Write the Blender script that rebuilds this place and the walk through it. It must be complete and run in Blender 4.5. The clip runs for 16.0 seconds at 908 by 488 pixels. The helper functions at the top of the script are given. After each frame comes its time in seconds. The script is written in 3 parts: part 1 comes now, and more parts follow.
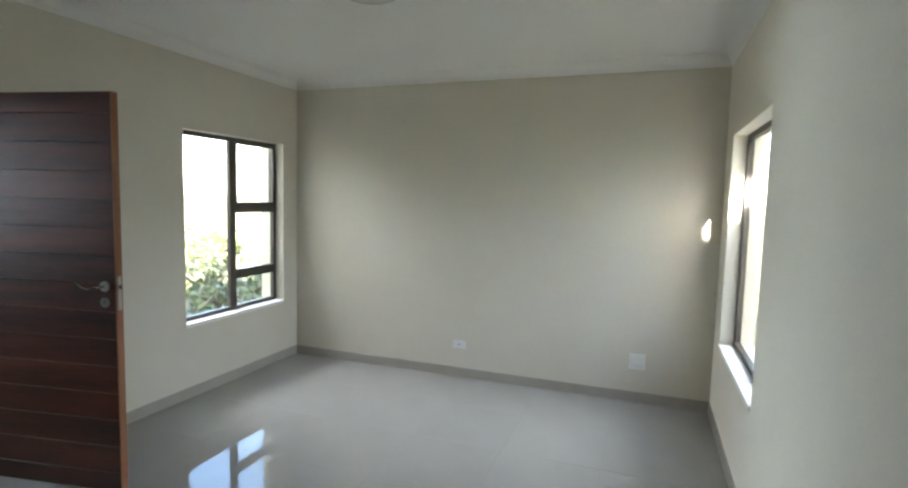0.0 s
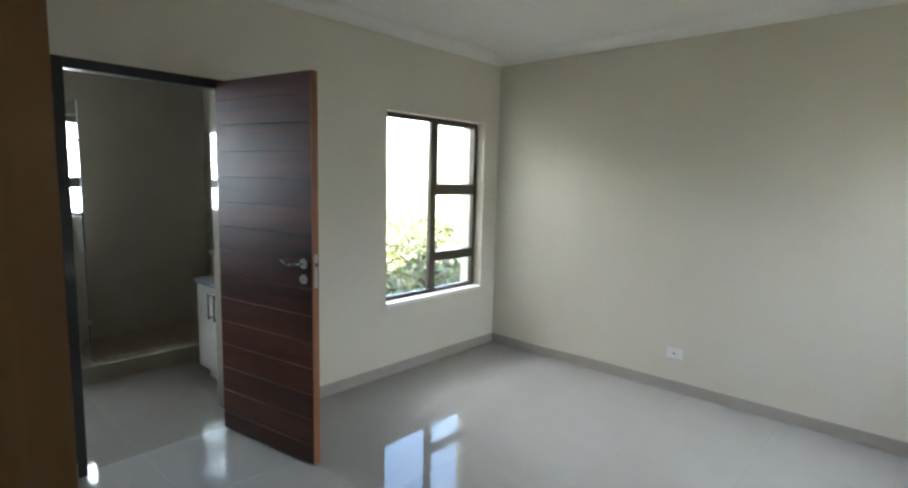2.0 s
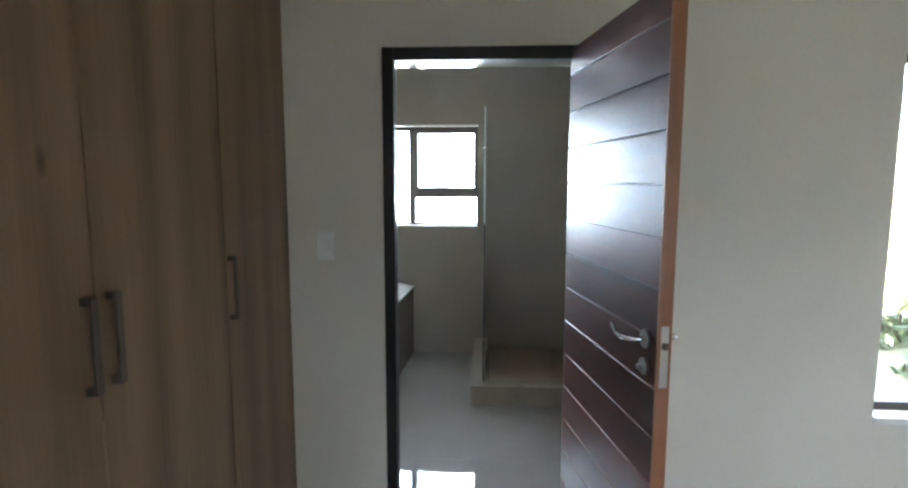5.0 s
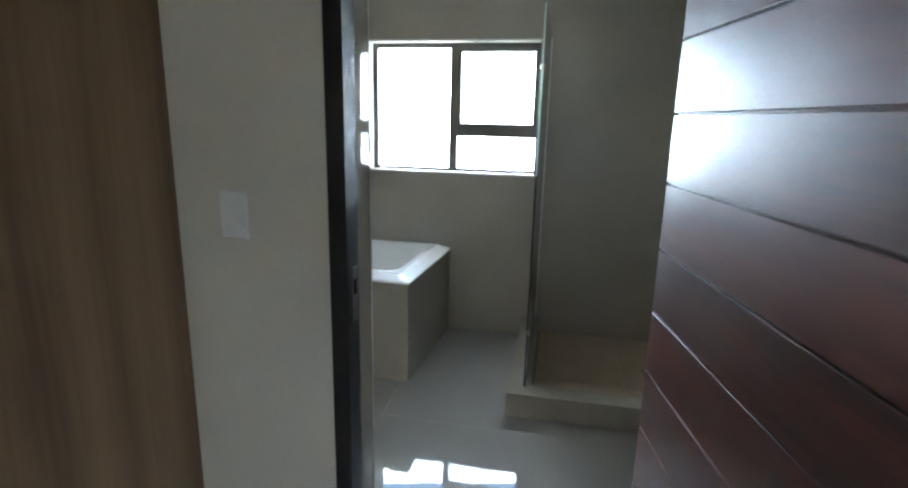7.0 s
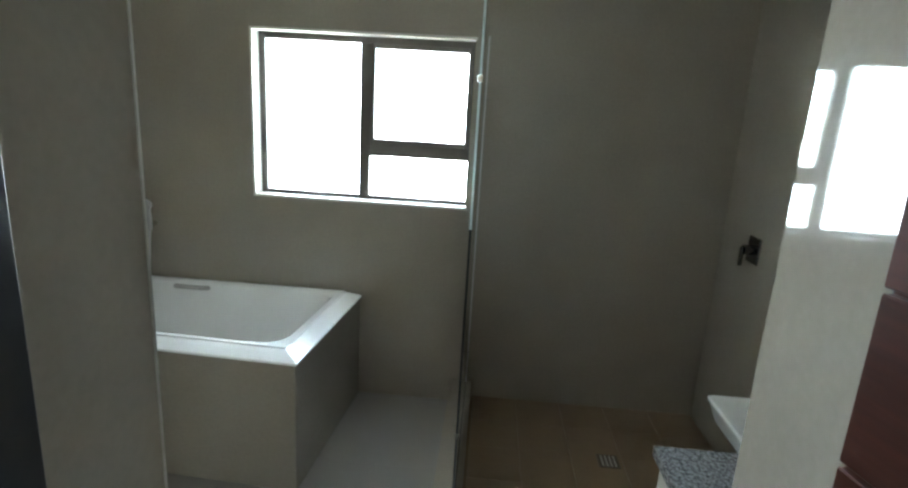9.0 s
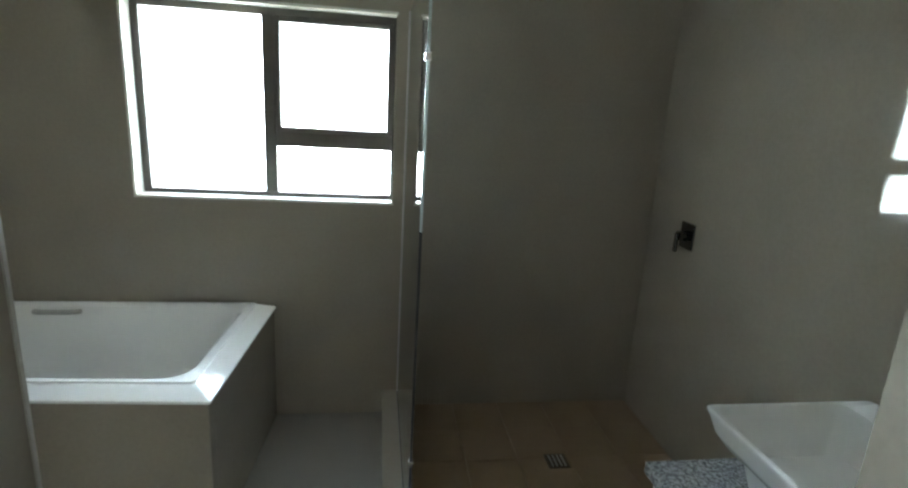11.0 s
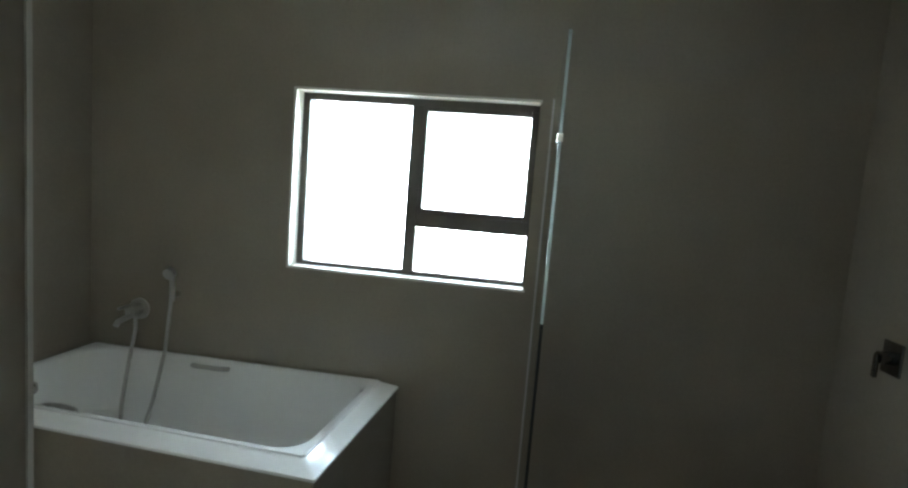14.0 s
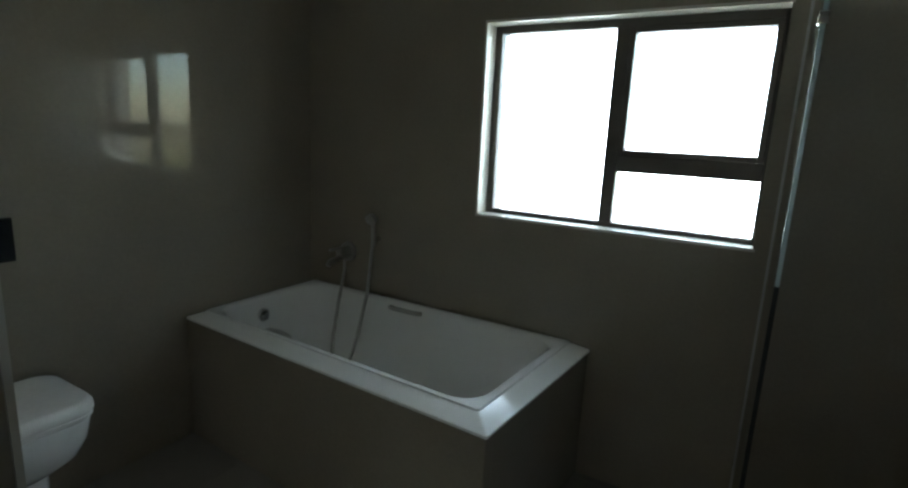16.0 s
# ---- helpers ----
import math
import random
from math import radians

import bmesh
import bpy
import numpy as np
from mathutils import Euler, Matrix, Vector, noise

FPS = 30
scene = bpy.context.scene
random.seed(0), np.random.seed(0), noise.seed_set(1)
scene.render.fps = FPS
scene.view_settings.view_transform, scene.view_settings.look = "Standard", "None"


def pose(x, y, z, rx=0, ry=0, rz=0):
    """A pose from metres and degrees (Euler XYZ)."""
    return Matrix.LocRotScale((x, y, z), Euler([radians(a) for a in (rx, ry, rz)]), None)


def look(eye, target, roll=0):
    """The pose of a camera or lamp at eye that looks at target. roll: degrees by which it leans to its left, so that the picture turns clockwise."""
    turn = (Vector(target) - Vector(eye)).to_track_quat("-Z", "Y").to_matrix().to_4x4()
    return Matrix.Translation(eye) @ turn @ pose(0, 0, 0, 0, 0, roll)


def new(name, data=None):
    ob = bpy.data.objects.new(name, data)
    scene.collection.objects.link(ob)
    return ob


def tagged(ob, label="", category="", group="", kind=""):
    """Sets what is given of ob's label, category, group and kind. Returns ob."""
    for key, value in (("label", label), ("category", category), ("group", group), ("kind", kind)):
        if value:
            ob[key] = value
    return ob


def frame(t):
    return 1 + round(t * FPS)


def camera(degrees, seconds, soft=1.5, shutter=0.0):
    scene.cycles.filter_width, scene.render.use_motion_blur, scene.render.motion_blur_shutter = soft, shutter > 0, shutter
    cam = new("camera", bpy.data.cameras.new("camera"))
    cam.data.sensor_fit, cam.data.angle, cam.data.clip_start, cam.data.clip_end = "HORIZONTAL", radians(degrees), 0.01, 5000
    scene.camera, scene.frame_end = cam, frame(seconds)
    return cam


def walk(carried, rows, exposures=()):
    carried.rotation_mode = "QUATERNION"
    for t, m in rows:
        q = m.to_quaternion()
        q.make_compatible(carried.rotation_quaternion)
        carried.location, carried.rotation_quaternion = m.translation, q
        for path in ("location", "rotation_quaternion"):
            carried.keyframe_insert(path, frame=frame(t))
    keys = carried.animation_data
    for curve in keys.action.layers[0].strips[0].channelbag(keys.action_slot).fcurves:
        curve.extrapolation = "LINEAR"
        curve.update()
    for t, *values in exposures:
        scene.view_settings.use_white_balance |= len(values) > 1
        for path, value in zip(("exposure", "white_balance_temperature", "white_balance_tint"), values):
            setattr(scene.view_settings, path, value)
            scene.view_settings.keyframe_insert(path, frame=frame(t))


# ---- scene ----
cam = camera(80.9, 16.0, soft=2.4)
PATH = [
    (0, (3.189, -4.3, 1.55), (2.506, -2.428, 1.38), 1.4),
    (0.5, (3.205, -4.234, 1.534), (2.294, -2.465, 1.34), 1.9),
    (1, (3.177, -4.175, 1.519), (2.097, -2.505, 1.31), 2.0),
    (1.5, (3.111, -4.06, 1.53), (1.926, -2.466, 1.299), 1.5),
    (2, (3.03, -3.905, 1.513), (1.695, -2.435, 1.274), 1.3),
    (2.5, (2.945, -3.691, 1.517), (1.408, -2.438, 1.258), 2.0),
    (3, (2.803, -3.522, 1.504), (1.117, -2.478, 1.245), 1.8),
    (3.5, (2.617, -3.343, 1.514), (0.789, -2.57, 1.268), 1.5),
    (4, (2.474, -3.16, 1.523), (0.537, -2.73, 1.273), 1.5),
    (4.5, (2.332, -3.013, 1.515), (0.351, -2.891, 1.273), 0.6),
    (5, (2.156, -2.898, 1.508), (0.172, -3.01, 1.277), 0.1),
    (7.3, (0.983, -2.778, 1.481), (-0.908, -3.185, 0.973), 1.7),
    (7.5, (0.874, -2.796, 1.542), (-1.004, -3.187, 0.976), 2.2),
    (8, (0.662, -2.822, 1.57), (-1.231, -3.145, 1.009), 1.7),
    (8.5, (0.497, -2.849, 1.605), (-1.427, -3.024, 1.09), 1.9),
    (9, (0.365, -2.845, 1.604), (-1.577, -2.957, 1.14), 3.4),
    (9.5, (0.25, -2.855, 1.598), (-1.695, -2.959, 1.144), 4.7),
    (10, (0.167, -2.92, 1.602), (-1.771, -2.851, 1.113), 4.2),
    (12.5, (0.079, -3.066, 1.579), (-1.828, -2.71, 1.093), 3.4),
    (13, (0.037, -3.014, 1.582), (-1.908, -2.84, 1.151), 4.6),
    (13.5, (0.02, -2.975, 1.581), (-1.956, -3.019, 1.281), 4.6),
    (14, (0.002, -2.949, 1.576), (-1.968, -3.227, 1.367), 4.6),
    (14.5, (-0.015, -2.935, 1.563), (-1.936, -3.447, 1.342), 4.9),
    (15, (-0.051, -2.912, 1.54), (-1.914, -3.571, 1.232), 4.8),
    (15.5, (-0.146, -2.912, 1.506), (-1.947, -3.7, 1.141), 3.8),
    (16, (-0.231, -2.935, 1.491), (-1.924, -3.922, 1.091), 2.8),
]
# exposures follow the clip's own auto exposure
walk(cam, [(t, look(eye, target, roll)) for t, eye, target, roll in PATH],
     exposures=[(0.0, 3.85, 6350, 11), (2.0, 3.90, 6400, 12), (3.5, 4.12, 6500, 14), (5.0, 4.34, 6050, 14), (7.5, 4.34, 5950, 11), (9.0, 4.30, 6300, 9), (10.0, 4.12, 6350, 9), (12.5, 3.98, 6400, 8), (13.5, 3.76, 6350, 8), (14.5, 3.28, 6300, 7), (16.0, 2.36, 6350, 6)])

# ---- world, sun and window light ----
SUN = Vector((-0.24, 1.0, -0.49)).normalized()
world = bpy.data.worlds.new("sky")
scene.world = world
world.use_nodes = True
wn = world.node_tree.nodes
sky = wn.new("ShaderNodeTexSky")
sky.sky_type = "NISHITA"
sky.sun_disc = False
sky.sun_elevation = math.asin(-SUN.z)
sky.sun_rotation = math.atan2(-SUN.x, -SUN.y)
wn["Background"].inputs[1].default_value = 0.15
world.node_tree.links.new(sky.outputs[0], wn["Background"].inputs[0])

sun = new("sun", bpy.data.lights.new("sun", "SUN"))
sun.data.energy, sun.data.angle, sun.data.color = 5.0, radians(0.5), (1.0, 0.94, 0.86)
sun.matrix_world = look((0, 0, 0), SUN)


def window_light(name, eye, target, wide, high, watts, colour):
    """An added lamp outside one window that stands in for the sky's light."""
    lamp = new(name, bpy.data.lights.new(name, "AREA"))
    lamp.data.shape, lamp.data.size, lamp.data.size_y = "RECTANGLE", wide, high
    lamp.data.energy, lamp.data.color = watts, colour
    lamp.matrix_world = look(eye, target)
    return lamp


# added panels; the bathroom's also shows as the white in its window
window_light("bathroom_window_light", (-4.30, -4.60, 1.75), (0.0, -3.60, 1.90), 4.4, 2.3, 98, (0.74, 0.89, 1.0))
window_light("bedroom_window_light", (6.20, -0.60, 3.05), (0.0, -1.40, 1.1), 3.0, 1.4, 15, (0.83, 0.91, 1.0))
window_light("garden_window_light", (-1.60, -0.76, 2.60), (0.2, -0.90, 1.30), 1.6, 1.0, 10, (0.92, 0.95, 1.0))


# ---- materials ----
def material(name, colour, rough=0.5, metal=0.0, second=None, scale=6.0, stretch=(1, 1, 1), fine=60.0,
             bump=0.0, bump_scale=80.0, rough_vary=0.0, coat=0.0, spread=(0.35, 0.65), per_piece=0.0, coat_rough=0.14):
    """A surface with a broad and a fine variation between two colours, gloss wear and fine relief."""
    m = bpy.data.materials.new(name)
    m.use_nodes = True
    n, l = m.node_tree.nodes, m.node_tree.links
    b = n["Principled BSDF"]
    b.inputs["Metallic"].default_value = metal
    b.inputs["Roughness"].default_value = rough
    b.inputs["Coat Weight"].default_value = coat
    b.inputs["Coat Roughness"].default_value = coat_rough
    co = n.new("ShaderNodeTexCoord")
    mp = n.new("ShaderNodeMapping")
    mp.inputs["Scale"].default_value = stretch
    l.new(co.outputs["Object"], mp.inputs["Vector"])
    broad = n.new("ShaderNodeTexNoise")
    broad.inputs["Scale"].default_value, broad.inputs["Detail"].default_value = scale, 6
    l.new(mp.outputs[0], broad.inputs["Vector"])
    grain = n.new("ShaderNodeTexNoise")
    grain.inputs["Scale"].default_value, grain.inputs["Detail"].default_value = fine, 4
    l.new(mp.outputs[0], grain.inputs["Vector"])
    mix = n.new("ShaderNodeMath")
    mix.operation = "MULTIPLY_ADD"
    mix.inputs[1].default_value = 0.35
    l.new(grain.outputs[0], mix.inputs[0])
    half = n.new("ShaderNodeMath")
    half.operation = "MULTIPLY"
    half.inputs[1].default_value = 0.65
    l.new(broad.outputs[0], half.inputs[0])
    l.new(half.outputs[0], mix.inputs[2])
    factor = mix.outputs[0]
    if per_piece:
        info = n.new("ShaderNodeObjectInfo")
        add = n.new("ShaderNodeMath")
        add.operation = "MULTIPLY_ADD"
        add.inputs[1].default_value = per_piece
        l.new(info.outputs["Random"], add.inputs[0])
        shift = n.new("ShaderNodeMath")
        shift.operation = "SUBTRACT"
        shift.inputs[1].default_value = per_piece / 2
        l.new(factor, shift.inputs[0])
        l.new(shift.outputs[0], add.inputs[2])
        factor = add.outputs[0]
    ramp = n.new("ShaderNodeValToRGB")
    ramp.color_ramp.elements[0].position, ramp.color_ramp.elements[1].position = spread
    other = second or tuple(c * 0.9 for c in colour)
    ramp.color_ramp.elements[0].color = (*other, 1)
    ramp.color_ramp.elements[1].color = (*colour, 1)
    l.new(factor, ramp.inputs[0])
    l.new(ramp.outputs[0], b.inputs["Base Color"])
    if rough_vary:
        rr = n.new("ShaderNodeMapRange")
        rr.inputs["To Min"].default_value, rr.inputs["To Max"].default_value = max(0.02, rough - rough_vary), rough + rough_vary
        l.new(broad.outputs[0], rr.inputs["Value"])
        l.new(rr.outputs[0], b.inputs["Roughness"])
    if coat:
        worn = n.new("ShaderNodeMapRange")
        worn.inputs["From Min"].default_value, worn.inputs["From Max"].default_value = 0.38, 0.62
        worn.inputs["To Min"].default_value, worn.inputs["To Max"].default_value = coat * 0.05, coat
        l.new(grain.outputs[0], worn.inputs["Value"])
        l.new(worn.outputs[0], b.inputs["Coat Weight"])
    if bump:
        bn = n.new("ShaderNodeTexNoise")
        bn.inputs["Scale"].default_value, bn.inputs["Detail"].default_value = bump_scale, 3
        l.new(mp.outputs[0], bn.inputs["Vector"])
        bp = n.new("ShaderNodeBump")
        bp.inputs["Strength"].default_value, bp.inputs["Distance"].default_value = bump, 0.002
        l.new(bn.outputs[0], bp.inputs["Height"])
        l.new(bp.outputs[0], b.inputs["Normal"])
    return m


def wood_material(name, light, mid, dark):
    """Upright wood decor: broad bands, cathedral figure, fine pores and a few knots, shifted from piece to piece."""
    m = bpy.data.materials.new(name)
    m.use_nodes = True
    n, l = m.node_tree.nodes, m.node_tree.links
    bsdf = n["Principled BSDF"]
    bsdf.inputs["Roughness"].default_value = 0.45
    co, info = n.new("ShaderNodeTexCoord"), n.new("ShaderNodeObjectInfo")
    shift = n.new("ShaderNodeVectorMath")
    shift.operation = "MULTIPLY_ADD"
    shift.inputs[1].default_value = (7.0, 0.0, 5.0)
    l.new(info.outputs["Random"], shift.inputs[0])
    l.new(co.outputs["Object"], shift.inputs[2])

    def mapped(scale):
        mp = n.new("ShaderNodeMapping")
        mp.inputs["Scale"].default_value = scale
        l.new(shift.outputs[0], mp.inputs["Vector"])
        return mp.outputs[0]

    wave = n.new("ShaderNodeTexWave")
    wave.bands_direction = "X"
    wave.inputs["Scale"].default_value, wave.inputs["Distortion"].default_value = 1.9, 5.5
    wave.inputs["Detail"].default_value, wave.inputs["Detail Scale"].default_value = 3.0, 0.8
    l.new(mapped((1.0, 0.2, 0.16)), wave.inputs["Vector"])
    broad = n.new("ShaderNodeTexNoise")
    broad.inputs["Scale"].default_value, broad.inputs["Detail"].default_value = 9.0, 5
    l.new(mapped((1.0, 0.3, 0.07)), broad.inputs["Vector"])
    pores = n.new("ShaderNodeTexNoise")
    pores.inputs["Scale"].default_value, pores.inputs["Detail"].default_value = 90.0, 3
    l.new(mapped((1.0, 0.5, 0.03)), pores.inputs["Vector"])
    knots = n.new("ShaderNodeTexVoronoi")
    knots.inputs["Scale"].default_value = 1.6
    l.new(mapped((1.9, 0.0, 0.75)), knots.inputs["Vector"])
    knot = n.new("ShaderNodeMapRange")
    knot.inputs["From Min"].default_value, knot.inputs["From Max"].default_value = 0.02, 0.055
    knot.inputs["To Min"].default_value, knot.inputs["To Max"].default_value = 0.45, 0.0
    l.new(knots.outputs["Distance"], knot.inputs["Value"])

    def weighted(a, k, c=None):
        q = n.new("ShaderNodeMath")
        q.operation = "MULTIPLY_ADD"
        l.new(a, q.inputs[0])
        q.inputs[1].default_value = k
        if c is None:
            q.inputs[2].default_value = 0.0
        else:
            l.new(c, q.inputs[2])
        return q.outputs[0]

    value = weighted(knot.outputs[0], -1.0, weighted(pores.outputs[0], 0.22, weighted(broad.outputs[0], 0.66, weighted(wave.outputs["Fac"], 0.10))))
    ramp = n.new("ShaderNodeValToRGB")
    e = ramp.color_ramp.elements
    e[0].position, e[0].color = 0.18, (*dark, 1)
    e[1].position, e[1].color = 0.62, (*light, 1)
    e2 = e.new(0.40)
    e2.color = (*mid, 1)
    l.new(value, ramp.inputs[0])
    l.new(ramp.outputs[0], bsdf.inputs["Base Color"])
    bp = n.new("ShaderNodeBump")
    bp.inputs["Strength"].default_value, bp.inputs["Distance"].default_value = 0.12, 0.001
    l.new(pores.outputs[0], bp.inputs["Height"])
    l.new(bp.outputs[0], bsdf.inputs["Normal"])
    return m


def glass_material(name, tint, rough=0.0):
    m = bpy.data.materials.new(name)
    m.use_nodes = True
    b = m.node_tree.nodes["Principled BSDF"]
    b.inputs["Base Color"].default_value = (*tint, 1)
    b.inputs["Roughness"].default_value = rough
    b.inputs["Transmission Weight"].default_value = 1.0
    b.inputs["IOR"].default_value = 1.5
    return m


PAINT = material("cream_wall_paint", (0.665, 0.622, 0.520), 0.62, second=(0.630, 0.588, 0.488), scale=1.5, bump=0.25, bump_scale=140)
CEIL = material("white_ceiling_paint", (0.80, 0.79, 0.76), 0.7, second=(0.76, 0.75, 0.72), scale=1.2, bump=0.15, bump_scale=90)
CORNICE = material("white_cornice", (0.80, 0.78, 0.74), 0.6, scale=3)
FLOOR = material("polished_porcelain", (0.33, 0.318, 0.298), 0.024, second=(0.308, 0.296, 0.277), scale=3.0, fine=120, rough_vary=0.010, per_piece=0.02)
# same floor darkened: the bathroom's weaker light is put into its colour
DIM_FLOOR = material("dimmed_bathroom_porcelain", (0.255, 0.236, 0.208), 0.026, second=(0.234, 0.217, 0.191), scale=3.0, fine=120, rough_vary=0.010, per_piece=0.05)
GROUT = material("floor_grout", (0.25, 0.24, 0.22), 0.85, scale=30)
SKIRT = material("porcelain_skirting", (0.42, 0.385, 0.33), 0.16, second=(0.37, 0.34, 0.29), scale=4, fine=90)
TILE = material("glossy_wall_tile", (0.290, 0.256, 0.203), 0.04, second=(0.250, 0.219, 0.171), scale=2.2, fine=70, rough_vary=0.015, bump=0.03, bump_scale=6)
SHOWER_GROUT = material("shower_grout", (0.175, 0.120, 0.071), 0.8, scale=20)
SHOWER_FLOOR = material("shower_mosaic", (0.25, 0.172, 0.10), 0.34, second=(0.20, 0.137, 0.08), scale=5, fine=90, per_piece=0.08)
TRIMM = material("tile_trim", (0.62, 0.58, 0.50), 0.3, scale=12)
DOOR_TRIM = material("doorway_tile_trim", (0.36, 0.33, 0.275), 0.35, scale=12)
FRAME = material("bronze_aluminium", (0.10, 0.088, 0.075), 0.42, 0.35, second=(0.08, 0.07, 0.06), scale=8)
STEEL_FRAME = material("dark_painted_steel", (0.020, 0.018, 0.017), 0.45, second=(0.013, 0.012, 0.012), scale=7, rough_vary=0.08)
DOOR = material("stained_door_boards", (0.118, 0.029, 0.0145), 0.40, second=(0.030, 0.0100, 0.0064), scale=1.3, stretch=(0.8, 3, 10), fine=9,
                bump=0.30, bump_scale=12, rough_vary=0.10, coat=0.75, spread=(0.30, 0.70), per_piece=0.16, coat_rough=0.22)
DOOR.node_tree.nodes["Principled BSDF"].inputs["Specular IOR Level"].default_value = 0.20
DOOR_EDGE = material("raw_door_edge", (0.30, 0.115, 0.042), 0.42, second=(0.22, 0.08, 0.03), scale=3, stretch=(8, 8, 0.8), fine=30)
OAK = wood_material("oak_wood_grain", (0.275, 0.178, 0.100), (0.178, 0.109, 0.058), (0.062, 0.036, 0.019))
OAK_SIDE = material("oak_end_panel", (0.30, 0.155, 0.06), 0.45, second=(0.19, 0.095, 0.036), scale=2.0, stretch=(5, 5, 0.4), fine=9, spread=(0.3, 0.7))
CHROME = material("chrome", (0.72, 0.71, 0.69), 0.14, 1.0, scale=10)
# chrome darkened for the backlit shower wall; that shade is in its colour
SHADED_CHROME = material("shaded_chrome", (0.26, 0.25, 0.24), 0.18, 1.0, second=(0.20, 0.19, 0.18), scale=14)
SATIN = material("satin_steel", (0.46, 0.44, 0.41), 0.32, 1.0, scale=10)
DARK_HANDLE = material("dark_bronze_handle", (0.13, 0.105, 0.085), 0.38, 0.5, scale=10)
PLASTIC = material("white_plastic", (0.78, 0.77, 0.74), 0.35, scale=10)
CERAMIC = material("white_ceramic", (0.82, 0.82, 0.80), 0.07, second=(0.80, 0.80, 0.78), scale=3)
ACRYLIC = material("white_acrylic", (0.80, 0.79, 0.76), 0.12, second=(0.77, 0.76, 0.73), scale=3)
GLOSSWHITE = material("white_cabinet_gloss", (0.76, 0.75, 0.72), 0.18, scale=4)
GRANITE = material("speckled_granite", (0.42, 0.44, 0.47), 0.14, second=(0.10, 0.105, 0.115), scale=120, fine=420, spread=(0.40, 0.58))
BLACK = material("black_plastic", (0.012, 0.012, 0.013), 0.2, scale=10)
RUBBER = material("black_silicone", (0.015, 0.015, 0.015), 0.5, scale=10)
GLASS = glass_material("window_glass", (0.97, 0.99, 0.98))
SHOWER_GLASS = glass_material("shower_glass", (0.96, 0.99, 0.975))
EDGE_GLASS = glass_material("polished_glass_edge", (0.42, 0.53, 0.49), 0.35)
DIFFUSER = material("opal_diffuser", (0.80, 0.79, 0.76), 0.25, scale=10)
GRASS = material("dry_ground", (0.34, 0.27, 0.14), 0.9, second=(0.20, 0.19, 0.07), scale=0.8, fine=12)
LEAF = material("leaf", (0.155, 0.175, 0.075), 0.5, second=(0.09, 0.11, 0.042), scale=0.9, fine=4)
BARK = material("bark", (0.12, 0.09, 0.065), 0.9, second=(0.06, 0.045, 0.03), scale=6, stretch=(3, 3, 0.6), bump=0.5)
PLASTER = material("exterior_plaster", (0.62, 0.56, 0.44), 0.85, second=(0.55, 0.49, 0.38), scale=1.1, bump=0.3)


# ---- mesh helpers ----
def box(bm, x0, x1, y0, y1, z0, z1, bevel=0.0, segments=2):
    made = bmesh.ops.create_cube(bm, size=1.0)["verts"]
    for v in made:
        v.co = Vector((x0 + (v.co.x + 0.5) * (x1 - x0), y0 + (v.co.y + 0.5) * (y1 - y0), z0 + (v.co.z + 0.5) * (z1 - z0)))
    if bevel:
        edges = list({e for v in made for e in v.link_edges})
        bmesh.ops.bevel(bm, geom=edges, offset=bevel, segments=segments, profile=0.5, affect="EDGES")


def rod(bm, a, b, r, r2=None, sides=16, caps=True):
    a, b = Vector(a), Vector(b)
    d = b - a
    m = Matrix.Translation((a + b) / 2) @ d.to_track_quat("Z", "Y").to_matrix().to_4x4()
    bmesh.ops.create_cone(bm, cap_ends=caps, segments=sides, radius1=r, radius2=r if r2 is None else r2, depth=d.length, matrix=m)


def tube(bm, points, r, sides=12):
    """A bent round bar through the points."""
    pts = [Vector(p) for p in points]
    rings = []
    up = Vector((0.13, 0.21, 0.97))
    for i, p in enumerate(pts):
        d = (pts[min(i + 1, len(pts) - 1)] - pts[max(i - 1, 0)]).normalized()
        u = d.cross(up).normalized()
        w = d.cross(u).normalized()
        rings.append([bm.verts.new(p + r * (math.cos(a) * u + math.sin(a) * w)) for a in (2 * math.pi * k / sides for k in range(sides))])
    for r0, r1 in zip(rings, rings[1:]):
        for k in range(sides):
            bm.faces.new((r0[k], r0[(k + 1) % sides], r1[(k + 1) % sides], r1[k]))
    bm.faces.new(rings[0][::-1])
    bm.faces.new(rings[-1])


def loft(bm, rings, close_first=False, close_last=False):
    """Skins a row of rings, each a list of points of one length."""
    made = [[bm.verts.new(p) for p in ring] for ring in rings]
    n = len(made[0])
    for r0, r1 in zip(made, made[1:]):
        for k in range(n):
            bm.faces.new((r0[k], r0[(k + 1) % n], r1[(k + 1) % n], r1[k]))
    if close_first:
        bm.faces.new(made[0][::-1])
    if close_last:
        bm.faces.new(made[-1])


def rounded(x0, x1, y0, y1, z, r, steps=7):
    """A ring round a rectangle with rounded corners."""
    out = []
    for cx, cy, a0 in ((x1 - r, y1 - r, 0), (x0 + r, y1 - r, 90), (x0 + r, y0 + r, 180), (x1 - r, y0 + r, 270)):
        for k in range(steps):
            a = radians(a0 + 90 * k / (steps - 1))
            out.append(Vector((cx + r * math.cos(a), cy + r * math.sin(a), z)))
    return out


